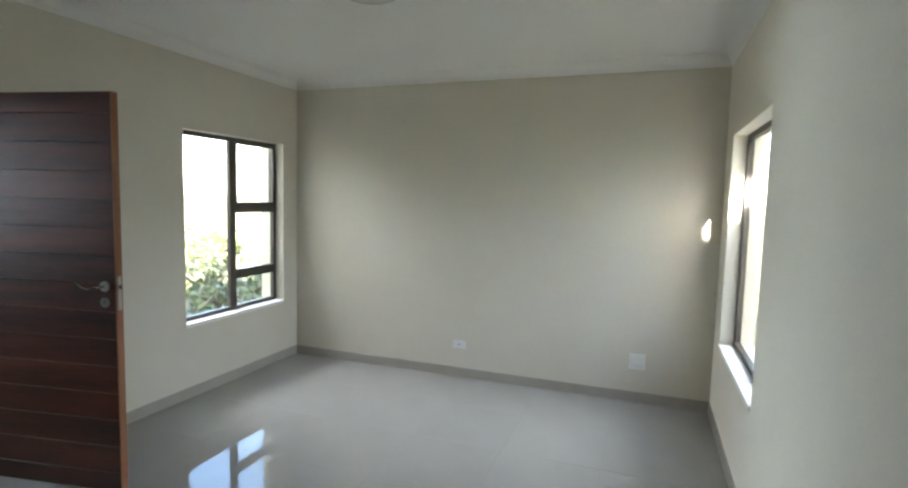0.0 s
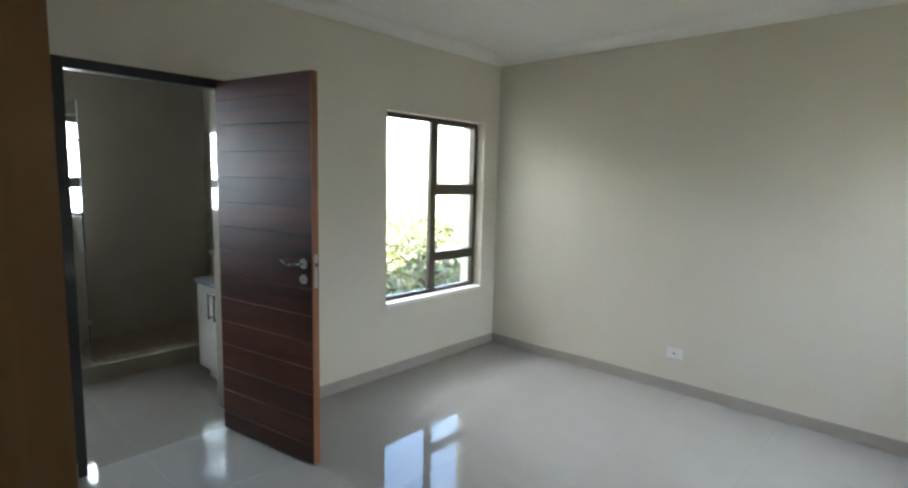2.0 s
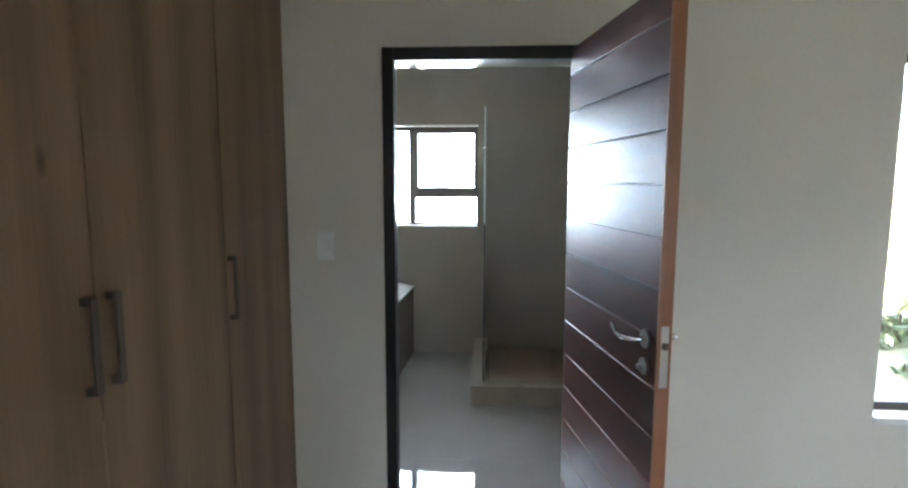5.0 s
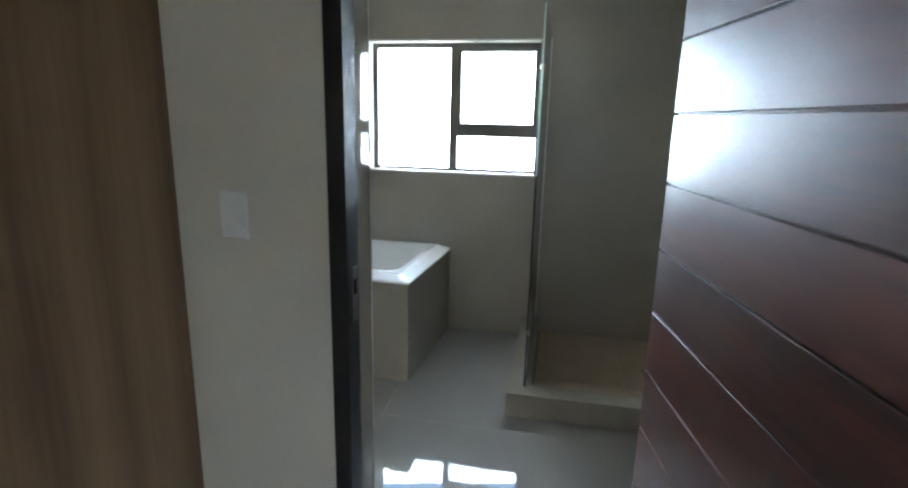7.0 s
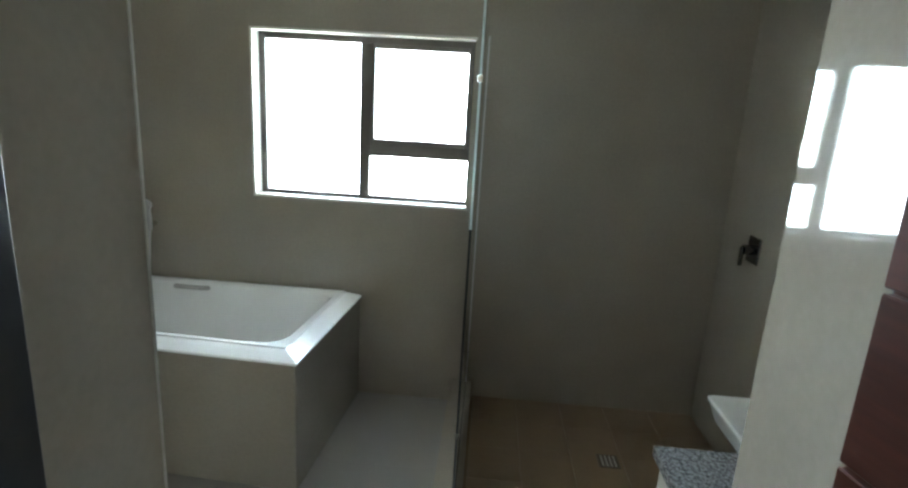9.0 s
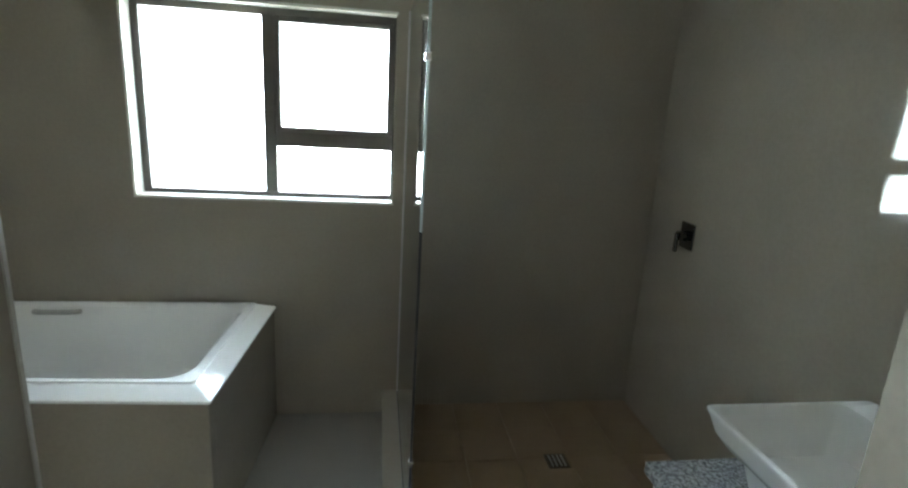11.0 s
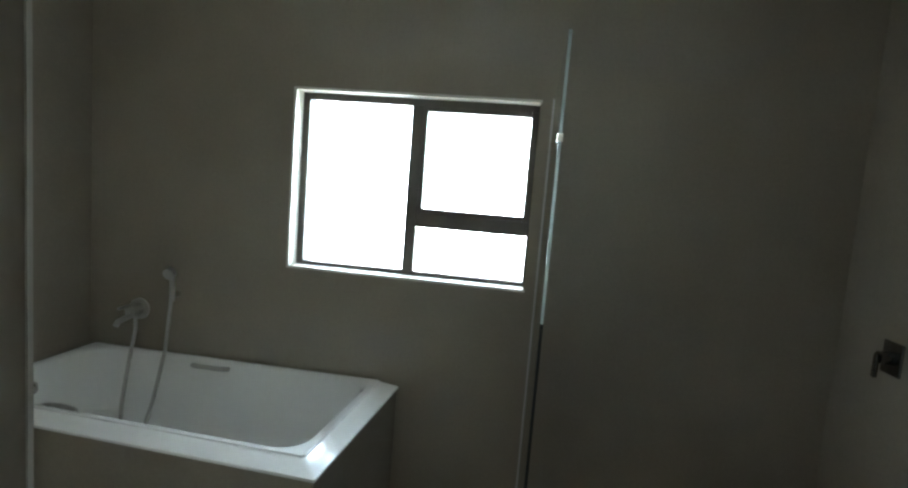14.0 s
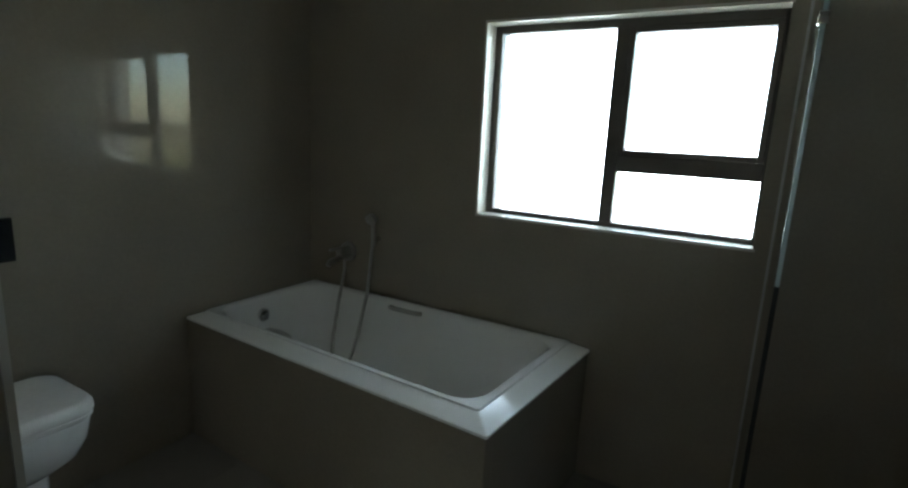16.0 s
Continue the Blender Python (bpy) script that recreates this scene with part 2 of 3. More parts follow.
def part(name, bm, mat, parent=None, label="", smooth=None):
    me = bpy.data.meshes.new(name)
    bmesh.ops.recalc_face_normals(bm, faces=bm.faces)
    if smooth is not None:
        for f in bm.faces:
            f.smooth = True
        for e in bm.edges:
            if len(e.link_faces) == 2 and e.calc_face_angle() > radians(smooth):
                e.smooth = False
    bm.to_mesh(me)
    bm.free()
    me.materials.append(mat)
    ob = new(name, me)
    if parent is not None:
        ob.parent = parent
    if label:
        ob["label"] = label
    return ob


def boxes(name, sizes, mat, parent=None, label="", bevel=0.0):
    bm = bmesh.new()
    for s in sizes:
        box(bm, *s, bevel=bevel)
    return part(name, bm, mat, parent, label)


def thing(name, label, category, group="", kind="", at=(0, 0, 0)):
    ob = new(name)
    ob.location = at
    return tagged(ob, label, category, group, kind)


def structure(ob, label, category):
    return tagged(ob, label, category, "", "structure")


# ---- plan ----
BX1 = 3.685                       # bedroom's right wall
CZ = 2.61                         # ceilings
TW = 0.36                         # wall between bedroom and bathroom
BAX, BAY0, BAY1 = -2.442, -5.19, -1.61   # bathroom's window wall and side walls
WF = -3.706                        # wardrobe front
DY0, DY1 = -3.307, -2.465          # door frame, outer
W1 = (-1.32, -0.20, 0.56, 2.01)   # windows: two edges along the wall, sill, head
W2 = (-1.52, -0.32, 0.60, 2.01)
BW = (-4.105, -2.957, 1.132, 1.985)
BACK = -6.0

# ---- walls, floors, ceilings ----
structure(boxes("wall_north", [(-0.25, BX1 + 0.25, 0, 0.25, -0.1, CZ + 0.1)], PAINT), "cream painted bedroom wall with two sockets", "wall")


def wall_with_hole(name, across, a0, a1, x0, x1, hole, mat):
    """A wall along y between a0 and a1, x0 to x1 thick, with one opening."""
    h0, h1, s, t = hole
    return boxes(name, [(x0, x1, a0, h0, -0.1, CZ + 0.1), (x0, x1, h1, a1, -0.1, CZ + 0.1),
                        (x0, x1, h0, h1, -0.1, s), (x0, x1, h0, h1, t, CZ + 0.1)], mat)


structure(wall_with_hole("wall_east", 0, BACK, 0, BX1, BX1 + 0.20, W2, PAINT), "cream painted bedroom wall around a side window", "wall")
# the wall to the bathroom: bedroom plaster in front, tiled leaf behind
TD0, TD1 = -3.337, -2.447
structure(boxes("wall_west", [
    (-0.08, 0, BACK, DY0, -0.1, CZ + 0.1), (-0.08, 0, DY0, DY1, 2.035, CZ + 0.1), (-0.08, 0, DY1, W1[0], -0.1, CZ + 0.1),
    (-0.25, -0.08, BAY1 + 0.013, W1[0], -0.1, CZ + 0.1),
    (-0.25, 0, W1[1], 0, -0.1, CZ + 0.1), (-0.25, 0, W1[0], W1[1], -0.1, W1[2]), (-0.25, 0, W1[0], W1[1], W1[3], CZ + 0.1)], PAINT),
    "cream painted bedroom wall with bathroom doorway and window", "wall")
structure(boxes("bathroom_wall_east", [
    (-TW, -0.08, BAY0, TD0, 0, CZ + 0.1), (-TW, -0.08, TD1, BAY1, 0, CZ + 0.1), (-TW, -0.08, TD0, TD1 - 0.0135, 2.03, CZ + 0.1)], TILE),
    "glossy beige tiled bathroom wall beside the doorway", "wall")
for v in bpy.data.objects["bathroom_wall_east"].data.vertices:   # the reveal beside the hinges opens slightly into the bathroom
    if abs(v.co.y - TD1) < 0.001 and v.co.x > -0.1:
        v.co.y -= 0.0127
structure(wall_with_hole("bathroom_wall_west", 0, BAY0, BAY1, BAX - 0.25, BAX, BW, TILE), "glossy beige tiled bathroom wall around the window", "wall")
structure(boxes("bathroom_wall_north", [(BAX - 0.25, -0.08, BAY1, BAY1 + 0.012, -0.1, CZ + 0.1)], TILE), "glossy beige tiled wall of shower and vanity", "wall")
structure(boxes("bathroom_wall_south", [(BAX - 0.25, -0.08, BAY0 - 0.25, BAY0, -0.1, CZ + 0.1)], TILE), "glossy beige tiled wall behind the toilet", "wall")
structure(boxes("outer_wall", [(BAX - 0.25, -0.25, BAY1 + 0.013, BAY1 + 0.25, -0.1, CZ + 0.1)], PLASTER), "plastered outside wall of the bathroom", "wall")
structure(boxes("wall_south", [(-0.08, BX1 + 0.25, BACK - 0.2, BACK, -0.1, CZ + 0.1)], PAINT), "cream painted wall behind the entry", "wall")
structure(boxes("wall_behind_wardrobe", [(0, 2.0, -4.45, -4.30, -0.1, CZ + 0.1), (1.86, 2.0, BACK, -4.45, -0.1, CZ + 0.1)], PAINT), "cream painted wall behind the wardrobe", "wall")
structure(boxes("ceiling", [(-0.08, BX1 + 0.25, BACK - 0.2, 0.25, CZ, CZ + 0.12)], CEIL), "smooth white painted bedroom ceiling", "ceiling")
structure(boxes("bathroom_ceiling", [(BAX - 0.25, -0.08, BAY0 - 0.25, BAY1 + 0.25, CZ - 0.02, CZ + 0.12)], CEIL), "smooth white painted bathroom ceiling", "ceiling")


def cornice(name, runs, label):
    """A cove moulding; each run gives two end points and the way into the room."""
    bm = bmesh.new()
    prof = [(0, -0.080), (0.006, -0.080)] + [(0.082 - 0.074 * math.cos(radians(a)), -0.004 - 0.070 * (1 - math.sin(radians(a)))) for a in range(0, 91, 10)] + [(0.082, 0), (0, 0)]
    for (xa, ya), (xb, yb), (nx, ny), z in runs:
        loft(bm, [[Vector((x + nx * u, y + ny * u, z + w)) for u, w in prof] for x, y in ((xa, ya), (xb, yb))], True, True)
    return structure(part(name, bm, CEIL, smooth=40), label, "cornice")


cornice("cornice", [((0, BACK), (0, 0), (1, 0), CZ), ((0, 0), (BX1, 0), (0, -1), CZ), ((BX1, 0), (BX1, BACK), (-1, 0), CZ)], "white coved ceiling cornice")
cornice("bathroom_cornice", [((BAX, BAY0), (BAX, BAY1), (1, 0), CZ - 0.02), ((BAX, BAY1), (-TW, BAY1), (0, -1), CZ - 0.02), ((-TW, BAY0), (BAX, BAY0), (0, 1), CZ - 0.02)],
        "white coved bathroom cornice")


def skirting(runs):
    bm = bmesh.new()
    for x0, x1, y0, y1 in runs:
        box(bm, x0, x1, y0, y1, 0, 0.082, bevel=0.002, segments=1)
    return structure(part("baseboard", bm, SKIRT), "glossy taupe tile skirting", "baseboard")


skirting([(0, BX1, -0.010, 0), (0, 0.010, -2.455, -0.011), (BX1 - 0.010, BX1, BACK, -0.011), (0, 0.010, -3.69, -3.305)])


# ---- windows ----
def window(name, label, wall_in, depth_way, hole, mullion, transoms, mh=0.032, th=0.040, f=0.036, fr=0.036, fs=0.036, g=0.012):
    """An aluminium window in a wall along y. wall_in: the room face; depth_way: -1 or 1, outwards. f, fr, fs: the frame's width, at its far end, at its sill; g: the sash's."""
    h0, h1, s, t = hole
    w = structure(new(name), label, "window")
    c = wall_in + depth_way * 0.105
    a, b = sorted((c - 0.022, c + 0.022))
    bm = bmesh.new()
    for q in ((h0, h0 + f, s, t), (h1 - fr, h1, s, t), (h0 + f, h1 - fr, s, s + fs), (h0 + f, h1 - fr, t - f, t)):
        box(bm, a, b, *q, bevel=0.003, segments=1)
    part("window_frame", bm, FRAME, w)
    boxes("mullion", [(a, b, mullion - mh, mullion + mh, s + fs, t - f)], FRAME, w, bevel=0.003)
    for z in transoms:
        boxes("transom", [(a, b, mullion + mh, h1 - fr, z - th, z + th)], FRAME, w, bevel=0.003)
    def pane(y0, y1, z0, z1):
        ob = boxes("pane", [(c - 0.003, c + 0.003, y0, y1, z0, z1)], GLASS, w)
        ob.visible_shadow = False
    def sash(y0, y1, z0, z1):
        bm = bmesh.new()
        a2, b2 = a - 0.008, b + 0.008
        for q in ((y0, y0 + g, z0, z1), (y1 - g, y1, z0, z1), (y0 + g, y1 - g, z0, z0 + g), (y0 + g, y1 - g, z1 - g, z1)):
            box(bm, a2, b2, *q, bevel=0.003, segments=1)
        part("sash_frame", bm, FRAME, w)
        pane(y0 + g, y1 - g, z0 + g, z1 - g)
    pane(h0 + f, mullion - mh, s + fs, t - f)
    zs = [s + fs] + [q for z in transoms for q in (z - th, z + th)] + [t - f]
    spans = list(zip(zs[0::2], zs[1::2]))
    for i, (z0, z1) in enumerate(spans):
        if i == len(spans) - 1:
            sash(mullion + mh, h1 - fr, z0, z1)
        else:
            pane(mullion + mh, h1 - fr, z0, z1)
    i0, i1 = sorted((wall_in - depth_way * 0.012, c - depth_way * 0.022))
    return w, (i0, i1)


w, span = window("window_1", "bronze aluminium window with four panes over greenery", 0.0, -1, W1, -0.745, (0.865, 1.425))
boxes("window_sill", [(-0.083, 0.012, W1[0] + 0.002, W1[1] - 0.002, W1[2] - 0.022, W1[2] + 0.006)], CORNICE, w, "white painted inner sill", bevel=0.004)
w, span = window("window_2", "bronze aluminium side window with sunlit white sill", BX1, 1, W2, -0.745, (0.865, 1.425))
for ob in w.children:              # handed the other way: the tall fixed pane towards the north wall
    for v in ob.data.vertices:
        v.co.y = W2[0] + W2[1] - v.co.y
    ob.data.flip_normals()
boxes("window_sill", [(BX1 - 0.012, BX1 + 0.083, W2[0] + 0.002, W2[1] - 0.002, W2[2] - 0.022, W2[2] + 0.006)], CORNICE, w, "white painted inner sill", bevel=0.004)
w, span = window("window_3", "bronze aluminium bathroom window glaring with daylight", BAX, -1, BW, -3.529, (1.407,), 0.028, 0.034, fr=0.010, fs=0.024, g=0.024)
boxes("window_trim", [(BAX - 0.08, BAX + 0.006, BW[0] - 0.008, BW[1] + 0.008, BW[2] - 0.008, BW[2] + 0.004),
                      (BAX - 0.08, BAX + 0.006, BW[0] - 0.008, BW[1] + 0.008, BW[3] - 0.004, BW[3] + 0.008),
                      (BAX - 0.08, BAX + 0.006, BW[0] - 0.008, BW[0] + 0.004, BW[2] + 0.004, BW[3] - 0.004)], TRIMM, w, "cream tile edge trim")


# ---- doorway: steel frame, leaf, tile trims ----
def door_frame():
    ob = structure(new("door_frame_1"), "dark painted pressed steel door frame", "door frame")
    for y0, y1 in ((DY0, DY0 + 0.045), (DY1 - 0.05, DY1)):
        jamb = boxes("jamb", [(-0.068, 0.005, y0, y1, 0, 2.035)], STEEL_FRAME, ob, bevel=0.0015)
        if y0 == DY0:
            boxes("strike_plate", [(-0.052, -0.022, y1, y1 + 0.0025, 0.985, 1.125)], DARK_HANDLE, jamb, "dull dark metal strike plate", bevel=0.001)
            boxes("strike_hole", [(-0.045, -0.029, y1 + 0.0026, y1 + 0.0032, 1.055, 1.095)], BLACK, jamb)
    boxes("head", [(-0.068, 0.005, DY0 + 0.045, DY1 - 0.05, 1.985, 2.035)], STEEL_FRAME, ob, bevel=0.004)
    return ob


door_frame()
bm = bmesh.new()
box(bm, -TW - 0.003, -TW + 0.002, TD0 - 0.003, TD0 + 0.002, 0, 2.03)
structure(part("trim", bm, DOOR_TRIM), "pale tile edge trim of the doorway", "trim")


def board_door():
    """A ledged board door, built along +x from its hinge and then swung open."""
    leaf = thing("door_1", "open dark red stained wooden board door", "door", kind="structure", at=(-0.015, -2.565, 0))
    leaf.rotation_euler = (0, 0, radians(10.0))
    wide, thick, top = 0.768, 0.040, 2.022
    boxes("core", [(0.004, wide - 0.006, 0.009, thick - 0.009, 0.010, top)], DOOR, leaf)
    boxes("edge_strip", [(wide - 0.006, wide, 0.0, thick, 0.010, top)], DOOR_EDGE, leaf, "orange raw wooden edge strip")
    step = 0.139
    z = top
    while z > 0.02:
        z0 = max(0.010, z - (step if z < top else 0.104))
        for y0, y1 in ((0.0, 0.009), (thick - 0.009, thick)):
            bm = bmesh.new()
            box(bm, 0.004, wide - 0.007, y0, y1, z0 + 0.0045, z)
            outer = [e for e in bm.edges if all(abs(v.co.y - (0.0 if y0 == 0.0 else thick)) < 1e-4 for v in e.verts) and abs(e.verts[0].co.z - e.verts[1].co.z) < 1e-4]
            bmesh.ops.bevel(bm, geom=outer, offset=0.0013, segments=1, affect="EDGES")
            part("board", bm, DOOR, leaf)
        z = z0
    boxes("lock_plate", [(wide - 0.001, wide + 0.002, 0.009, 0.031, 0.955, 1.125)], SATIN, leaf, "satin steel lock faceplate", bevel=0.0006)
    boxes("latch", [(wide + 0.001, wide + 0.011, 0.013, 0.027, 1.062, 1.082)], DARK_HANDLE, leaf, bevel=0.002)
    for side, y in ((-1, 0.0), (1, thick)):
        yy = lambda d: y + side * d
        bm = bmesh.new()
        rod(bm, (wide - 0.062, yy(0), 1.075), (wide - 0.062, yy(0.008), 1.075), 0.026, sides=24)
        part("rose", bm, SATIN, leaf, smooth=40)
        bm = bmesh.new()
        rod(bm, (wide - 0.062, yy(0), 0.995), (wide - 0.062, yy(0.009), 0.995), 0.024, sides=24)
        rod(bm, (wide - 0.062, yy(0.008), 0.995), (wide - 0.062, yy(0.024), 0.995), 0.009, sides=16)
        part("keyhole_cover", bm, SATIN, leaf, smooth=40)
        bm = bmesh.new()
        tube(bm, [(wide - 0.062, yy(0.004), 1.075), (wide - 0.062, yy(0.035), 1.075), (wide - 0.066, yy(0.047), 1.075), (wide - 0.080, yy(0.053), 1.074),
                  (wide - 0.11, yy(0.054), 1.068), (wide - 0.14, yy(0.053), 1.070), (wide - 0.165, yy(0.052), 1.082), (wide - 0.178, yy(0.052), 1.088)], 0.0068)
        part("lever", bm, CHROME, leaf, "satin steel lever handle", smooth=50)
    for z in (0.22, 1.02, 1.80):
        bm = bmesh.new()
        rod(bm, (0.0, 0.046, z - 0.05), (0.0, 0.046, z + 0.05), 0.006)
        part("hinge", bm, SATIN, leaf, smooth=40)
    return leaf


board_door()


# ---- wardrobe: three units side by side ----
def wardrobe_unit(x0, x1, doors, end_panel):
    u = thing("wardrobe", "tall light oak wardrobe unit with bar handles", "wardrobe", "built-in wardrobes", at=((x0 + x1) / 2, (WF - 4.29) / 2, 0))
    ox, oy = u.location.x, u.location.y
    def b(name, x0, x1, y0, y1, z0, z1, mat, label="", bevel=0.0, parent=None):
        return boxes(name, [(x0 - ox, x1 - ox, y0 - oy, y1 - oy, z0, z1)], mat, parent or u, label, bevel)
    top = CZ - 0.002
    b("body", x0 + 0.001, x1 - 0.001, -4.295, WF - 0.024, 0.10, top, OAK)
    b("plinth", x0 + 0.001, x1 - 0.001, -4.28, WF - 0.06, 0.0, 0.099, OAK)
    if end_panel:
        b("end_panel", x1, x1 + 0.018, -4.295, WF + 0.002, 0.0, top, OAK_SIDE, "orange-brown oak end panel")
    for d0, d1, hx in doors:
        door = b("door", d0 + 0.0015, d1 - 0.0015, WF - 0.02, WF, 0.105, top - 0.02, OAK, bevel=0.0015)
        bm = bmesh.new()
        z0, z1 = 1.07, 1.275
        for zz in (z0 + 0.008, z1 - 0.008):
            box(bm, hx - 0.008 - ox, hx + 0.008 - ox, WF - oy, WF + 0.018 - oy, zz - 0.008, zz + 0.008, bevel=0.001, segments=1)
        box(bm, hx - 0.009 - ox, hx + 0.009 - ox, WF + 0.018 - oy, WF + 0.028 - oy, z0, z1, bevel=0.002, segments=1)
        h = part("handle", bm, DARK_HANDLE, u, "dark bronze bar handle")
    return u


wardrobe_unit(0.003, 0.549, [(0.003, 0.548, 0.528 - 0.0)], False)
wardrobe_unit(0.550, 1.112, [(0.550, 1.112, 1.075)], False)
wardrobe_unit(1.113, 1.994, [(1.113, 1.553, 1.148), (1.554, 1.994, 1.71)], True)


# ---- sockets and switch ----
def wall_plate(name, label, category, x, z, wide, high, kind):
    p = thing(name, label, category, at=(x, -0.0, z))
    boxes("plate", [(-wide / 2, wide / 2, -0.010, 0, -high / 2, high / 2)], PLASTIC, p, bevel=0.003)
    if kind == "double":
        boxes("insert", [(-wide * 0.40, wide * 0.40, -0.0145, -0.0101, -high * 0.10, high * 0.34)], PLASTIC, p, bevel=0.0015)
        boxes("lower_insert", [(-wide * 0.40, wide * 0.40, -0.013, -0.0101, -high * 0.36, -high * 0.13)], GLOSSWHITE, p, bevel=0.0015)
        for k in (-1, 1):
            boxes("rocker", [(k * wide * 0.25 - 0.009, k * wide * 0.25 + 0.009, -0.018, -0.0146, high * 0.14, high * 0.28)], PLASTIC, p, bevel=0.001)
    else:
        boxes("insert", [(-wide * 0.38, wide * 0.38, -0.0140, -0.0101, -high * 0.26, high * 0.26)], PLASTIC, p, bevel=0.0015)
        boxes("port", [(-0.008, 0.008, -0.0150, -0.0141, -0.007, 0.006)], GROUT, p)
    return p


wall_plate("wall_socket", "small white aerial socket plate on the wall", "socket", 1.695, 0.288, 0.118, 0.072, "single")
wall_plate("wall_socket", "square white double power socket on the wall", "socket", 3.157, 0.322, 0.120, 0.120, "double")
p = thing("light_switch", "white light switch beside the bathroom door", "switch", at=(0, -3.55, 1.245))
boxes("plate", [(0, 0.010, -0.036, 0.036, -0.058, 0.058)], PLASTIC, p, bevel=0.003)
boxes("rocker", [(0.0101, 0.0145, -0.014, 0.014, -0.022, 0.022)], PLASTIC, p, bevel=0.0015)

# ---- ceiling light ----
c = thing("ceiling_light", "round white opal ceiling light", "ceiling light", at=(1.80, -1.84, CZ))
bm = bmesh.new()
loft(bm, [[Vector((r * math.cos(2 * math.pi * k / 40), r * math.sin(2 * math.pi * k / 40), z)) for k in range(40)] for r, z in ((0.165, 0), (0.170, -0.012), (0.165, -0.022))], True, True)
part("base_ring", bm, PLASTIC, c, smooth=40)
bm = bmesh.new()
loft(bm, [[Vector((r * math.cos(2 * math.pi * k / 40), r * math.sin(2 * math.pi * k / 40), z)) for k in range(40)] for r, z in ((0.158, -0.022), (0.150, -0.038), (0.125, -0.050), (0.085, -0.058), (0.04, -0.062), (0.012, -0.063))], False, True)
part("diffuser", bm, DIFFUSER, c, smooth=60)


# ---- bath ----
def bathtub():
    t = thing("bathtub", "white built-in bathtub in a beige tiled surround", "bathtub", at=(-2.0, -4.45, 0))
    ox, oy = -2.0, -4.45
    x0, x1, y0, y1, top = BAX + 0.002 - ox, -1.560 - ox, BAY0 + 0.002 - oy, -3.562 - oy, 0.628
    low = top - 0.026                                      # the rim falls outwards from a crisp inner lip
    for q in ((x1 - 0.06, x1 - 0.010, y0, y1 - 0.010), (x0, x1 - 0.061, y1 - 0.06, y1 - 0.010), (x0, x1 - 0.061, y0, y0 + 0.03)):
        boxes("side_panel", [(*q, 0, low - 0.013)], TILE, t, "glossy beige tiled bath panel")
    bm = bmesh.new()
    rings = [rounded(x0 + 0.001, x1 - 0.003, y0 + 0.001, y1 - 0.003, low - 0.014, 0.006),
             rounded(x0, x1, y0, y1, low - 0.011, 0.008),
             rounded(x0, x1, y0, y1, low - 0.002, 0.008),
             rounded(x0 + 0.001, x1 - 0.003, y0 + 0.001, y1 - 0.003, low, 0.008),
             rounded(x0 + 0.022, x1 - 0.078, y0 + 0.050, y1 - 0.078, top - 0.006, 0.016),
             rounded(x0 + 0.024, x1 - 0.081, y0 + 0.052, y1 - 0.081, top, 0.016),
             rounded(x0 + 0.040, x1 - 0.100, y0 + 0.070, y1 - 0.106, top, 0.10),
             rounded(x0 + 0.044, x1 - 0.106, y0 + 0.076, y1 - 0.114, top - 0.003, 0.11),
             rounded(x0 + 0.052, x1 - 0.112, y0 + 0.084, y1 - 0.124, top - 0.014, 0.12),
             rounded(x0 + 0.075, x1 - 0.125, y0 + 0.10, y1 - 0.16, top - 0.12, 0.13),
             rounded(x0 + 0.11, x1 - 0.15, y0 + 0.14, y1 - 0.26, top - 0.30, 0.14),
             rounded(x0 + 0.16, x1 - 0.19, y0 + 0.19, y1 - 0.36, top - 0.38, 0.14),
             rounded(x0 + 0.23, x1 - 0.26, y0 + 0.27, y1 - 0.46, top - 0.40, 0.10)]
    loft(bm, rings, False, True)
    part("tub", bm, ACRYLIC, t, "white acrylic tub with a crisp sloping rim", smooth=22)
    bm = bmesh.new()
    rod(bm, (0.02, y0 + 0.092, top - 0.09), (0.02, y0 + 0.112, top - 0.094), 0.034, sides=24)
    rod(bm, (0.02, y0 + 0.112, top - 0.094), (0.02, y0 + 0.126, top - 0.096), 0.024, 0.020, sides=24)
    part("overflow", bm, CHROME, t, "round chrome overflow", smooth=40)
    bm = bmesh.new()
    hx = x0 + 0.058
    tube(bm, [(hx, -0.105, top - 0.035), (hx + 0.022, -0.098, top - 0.030), (hx + 0.036, -0.080, top - 0.026), (hx + 0.040, -0.02, top - 0.024), (hx + 0.036, 0.045, top - 0.026), (hx + 0.022, 0.063, top - 0.030), (hx, 0.070, top - 0.035)], 0.012)
    part("grab_handle", bm, SATIN, t, "chrome grab handle on the rim", smooth=50)
    bm = bmesh.new()
    gx = x1 - 0.113
    tube(bm, [(gx, -0.32, top - 0.035), (gx - 0.022, -0.313, top - 0.028), (gx - 0.036, -0.295, top - 0.022), (gx - 0.040, -0.235, top - 0.018), (gx - 0.036, -0.17, top - 0.022), (gx - 0.022, -0.152, top - 0.028), (gx, -0.145, top - 0.035)], 0.012)
    part("grab_handle", bm, SATIN, t, "chrome grab handle on the rim", smooth=50)
    bm = bmesh.new()
    rod(bm, (0.0, y0 + 0.42, top - 0.402), (0.0, y0 + 0.42, top - 0.394), 0.035, sides=24)
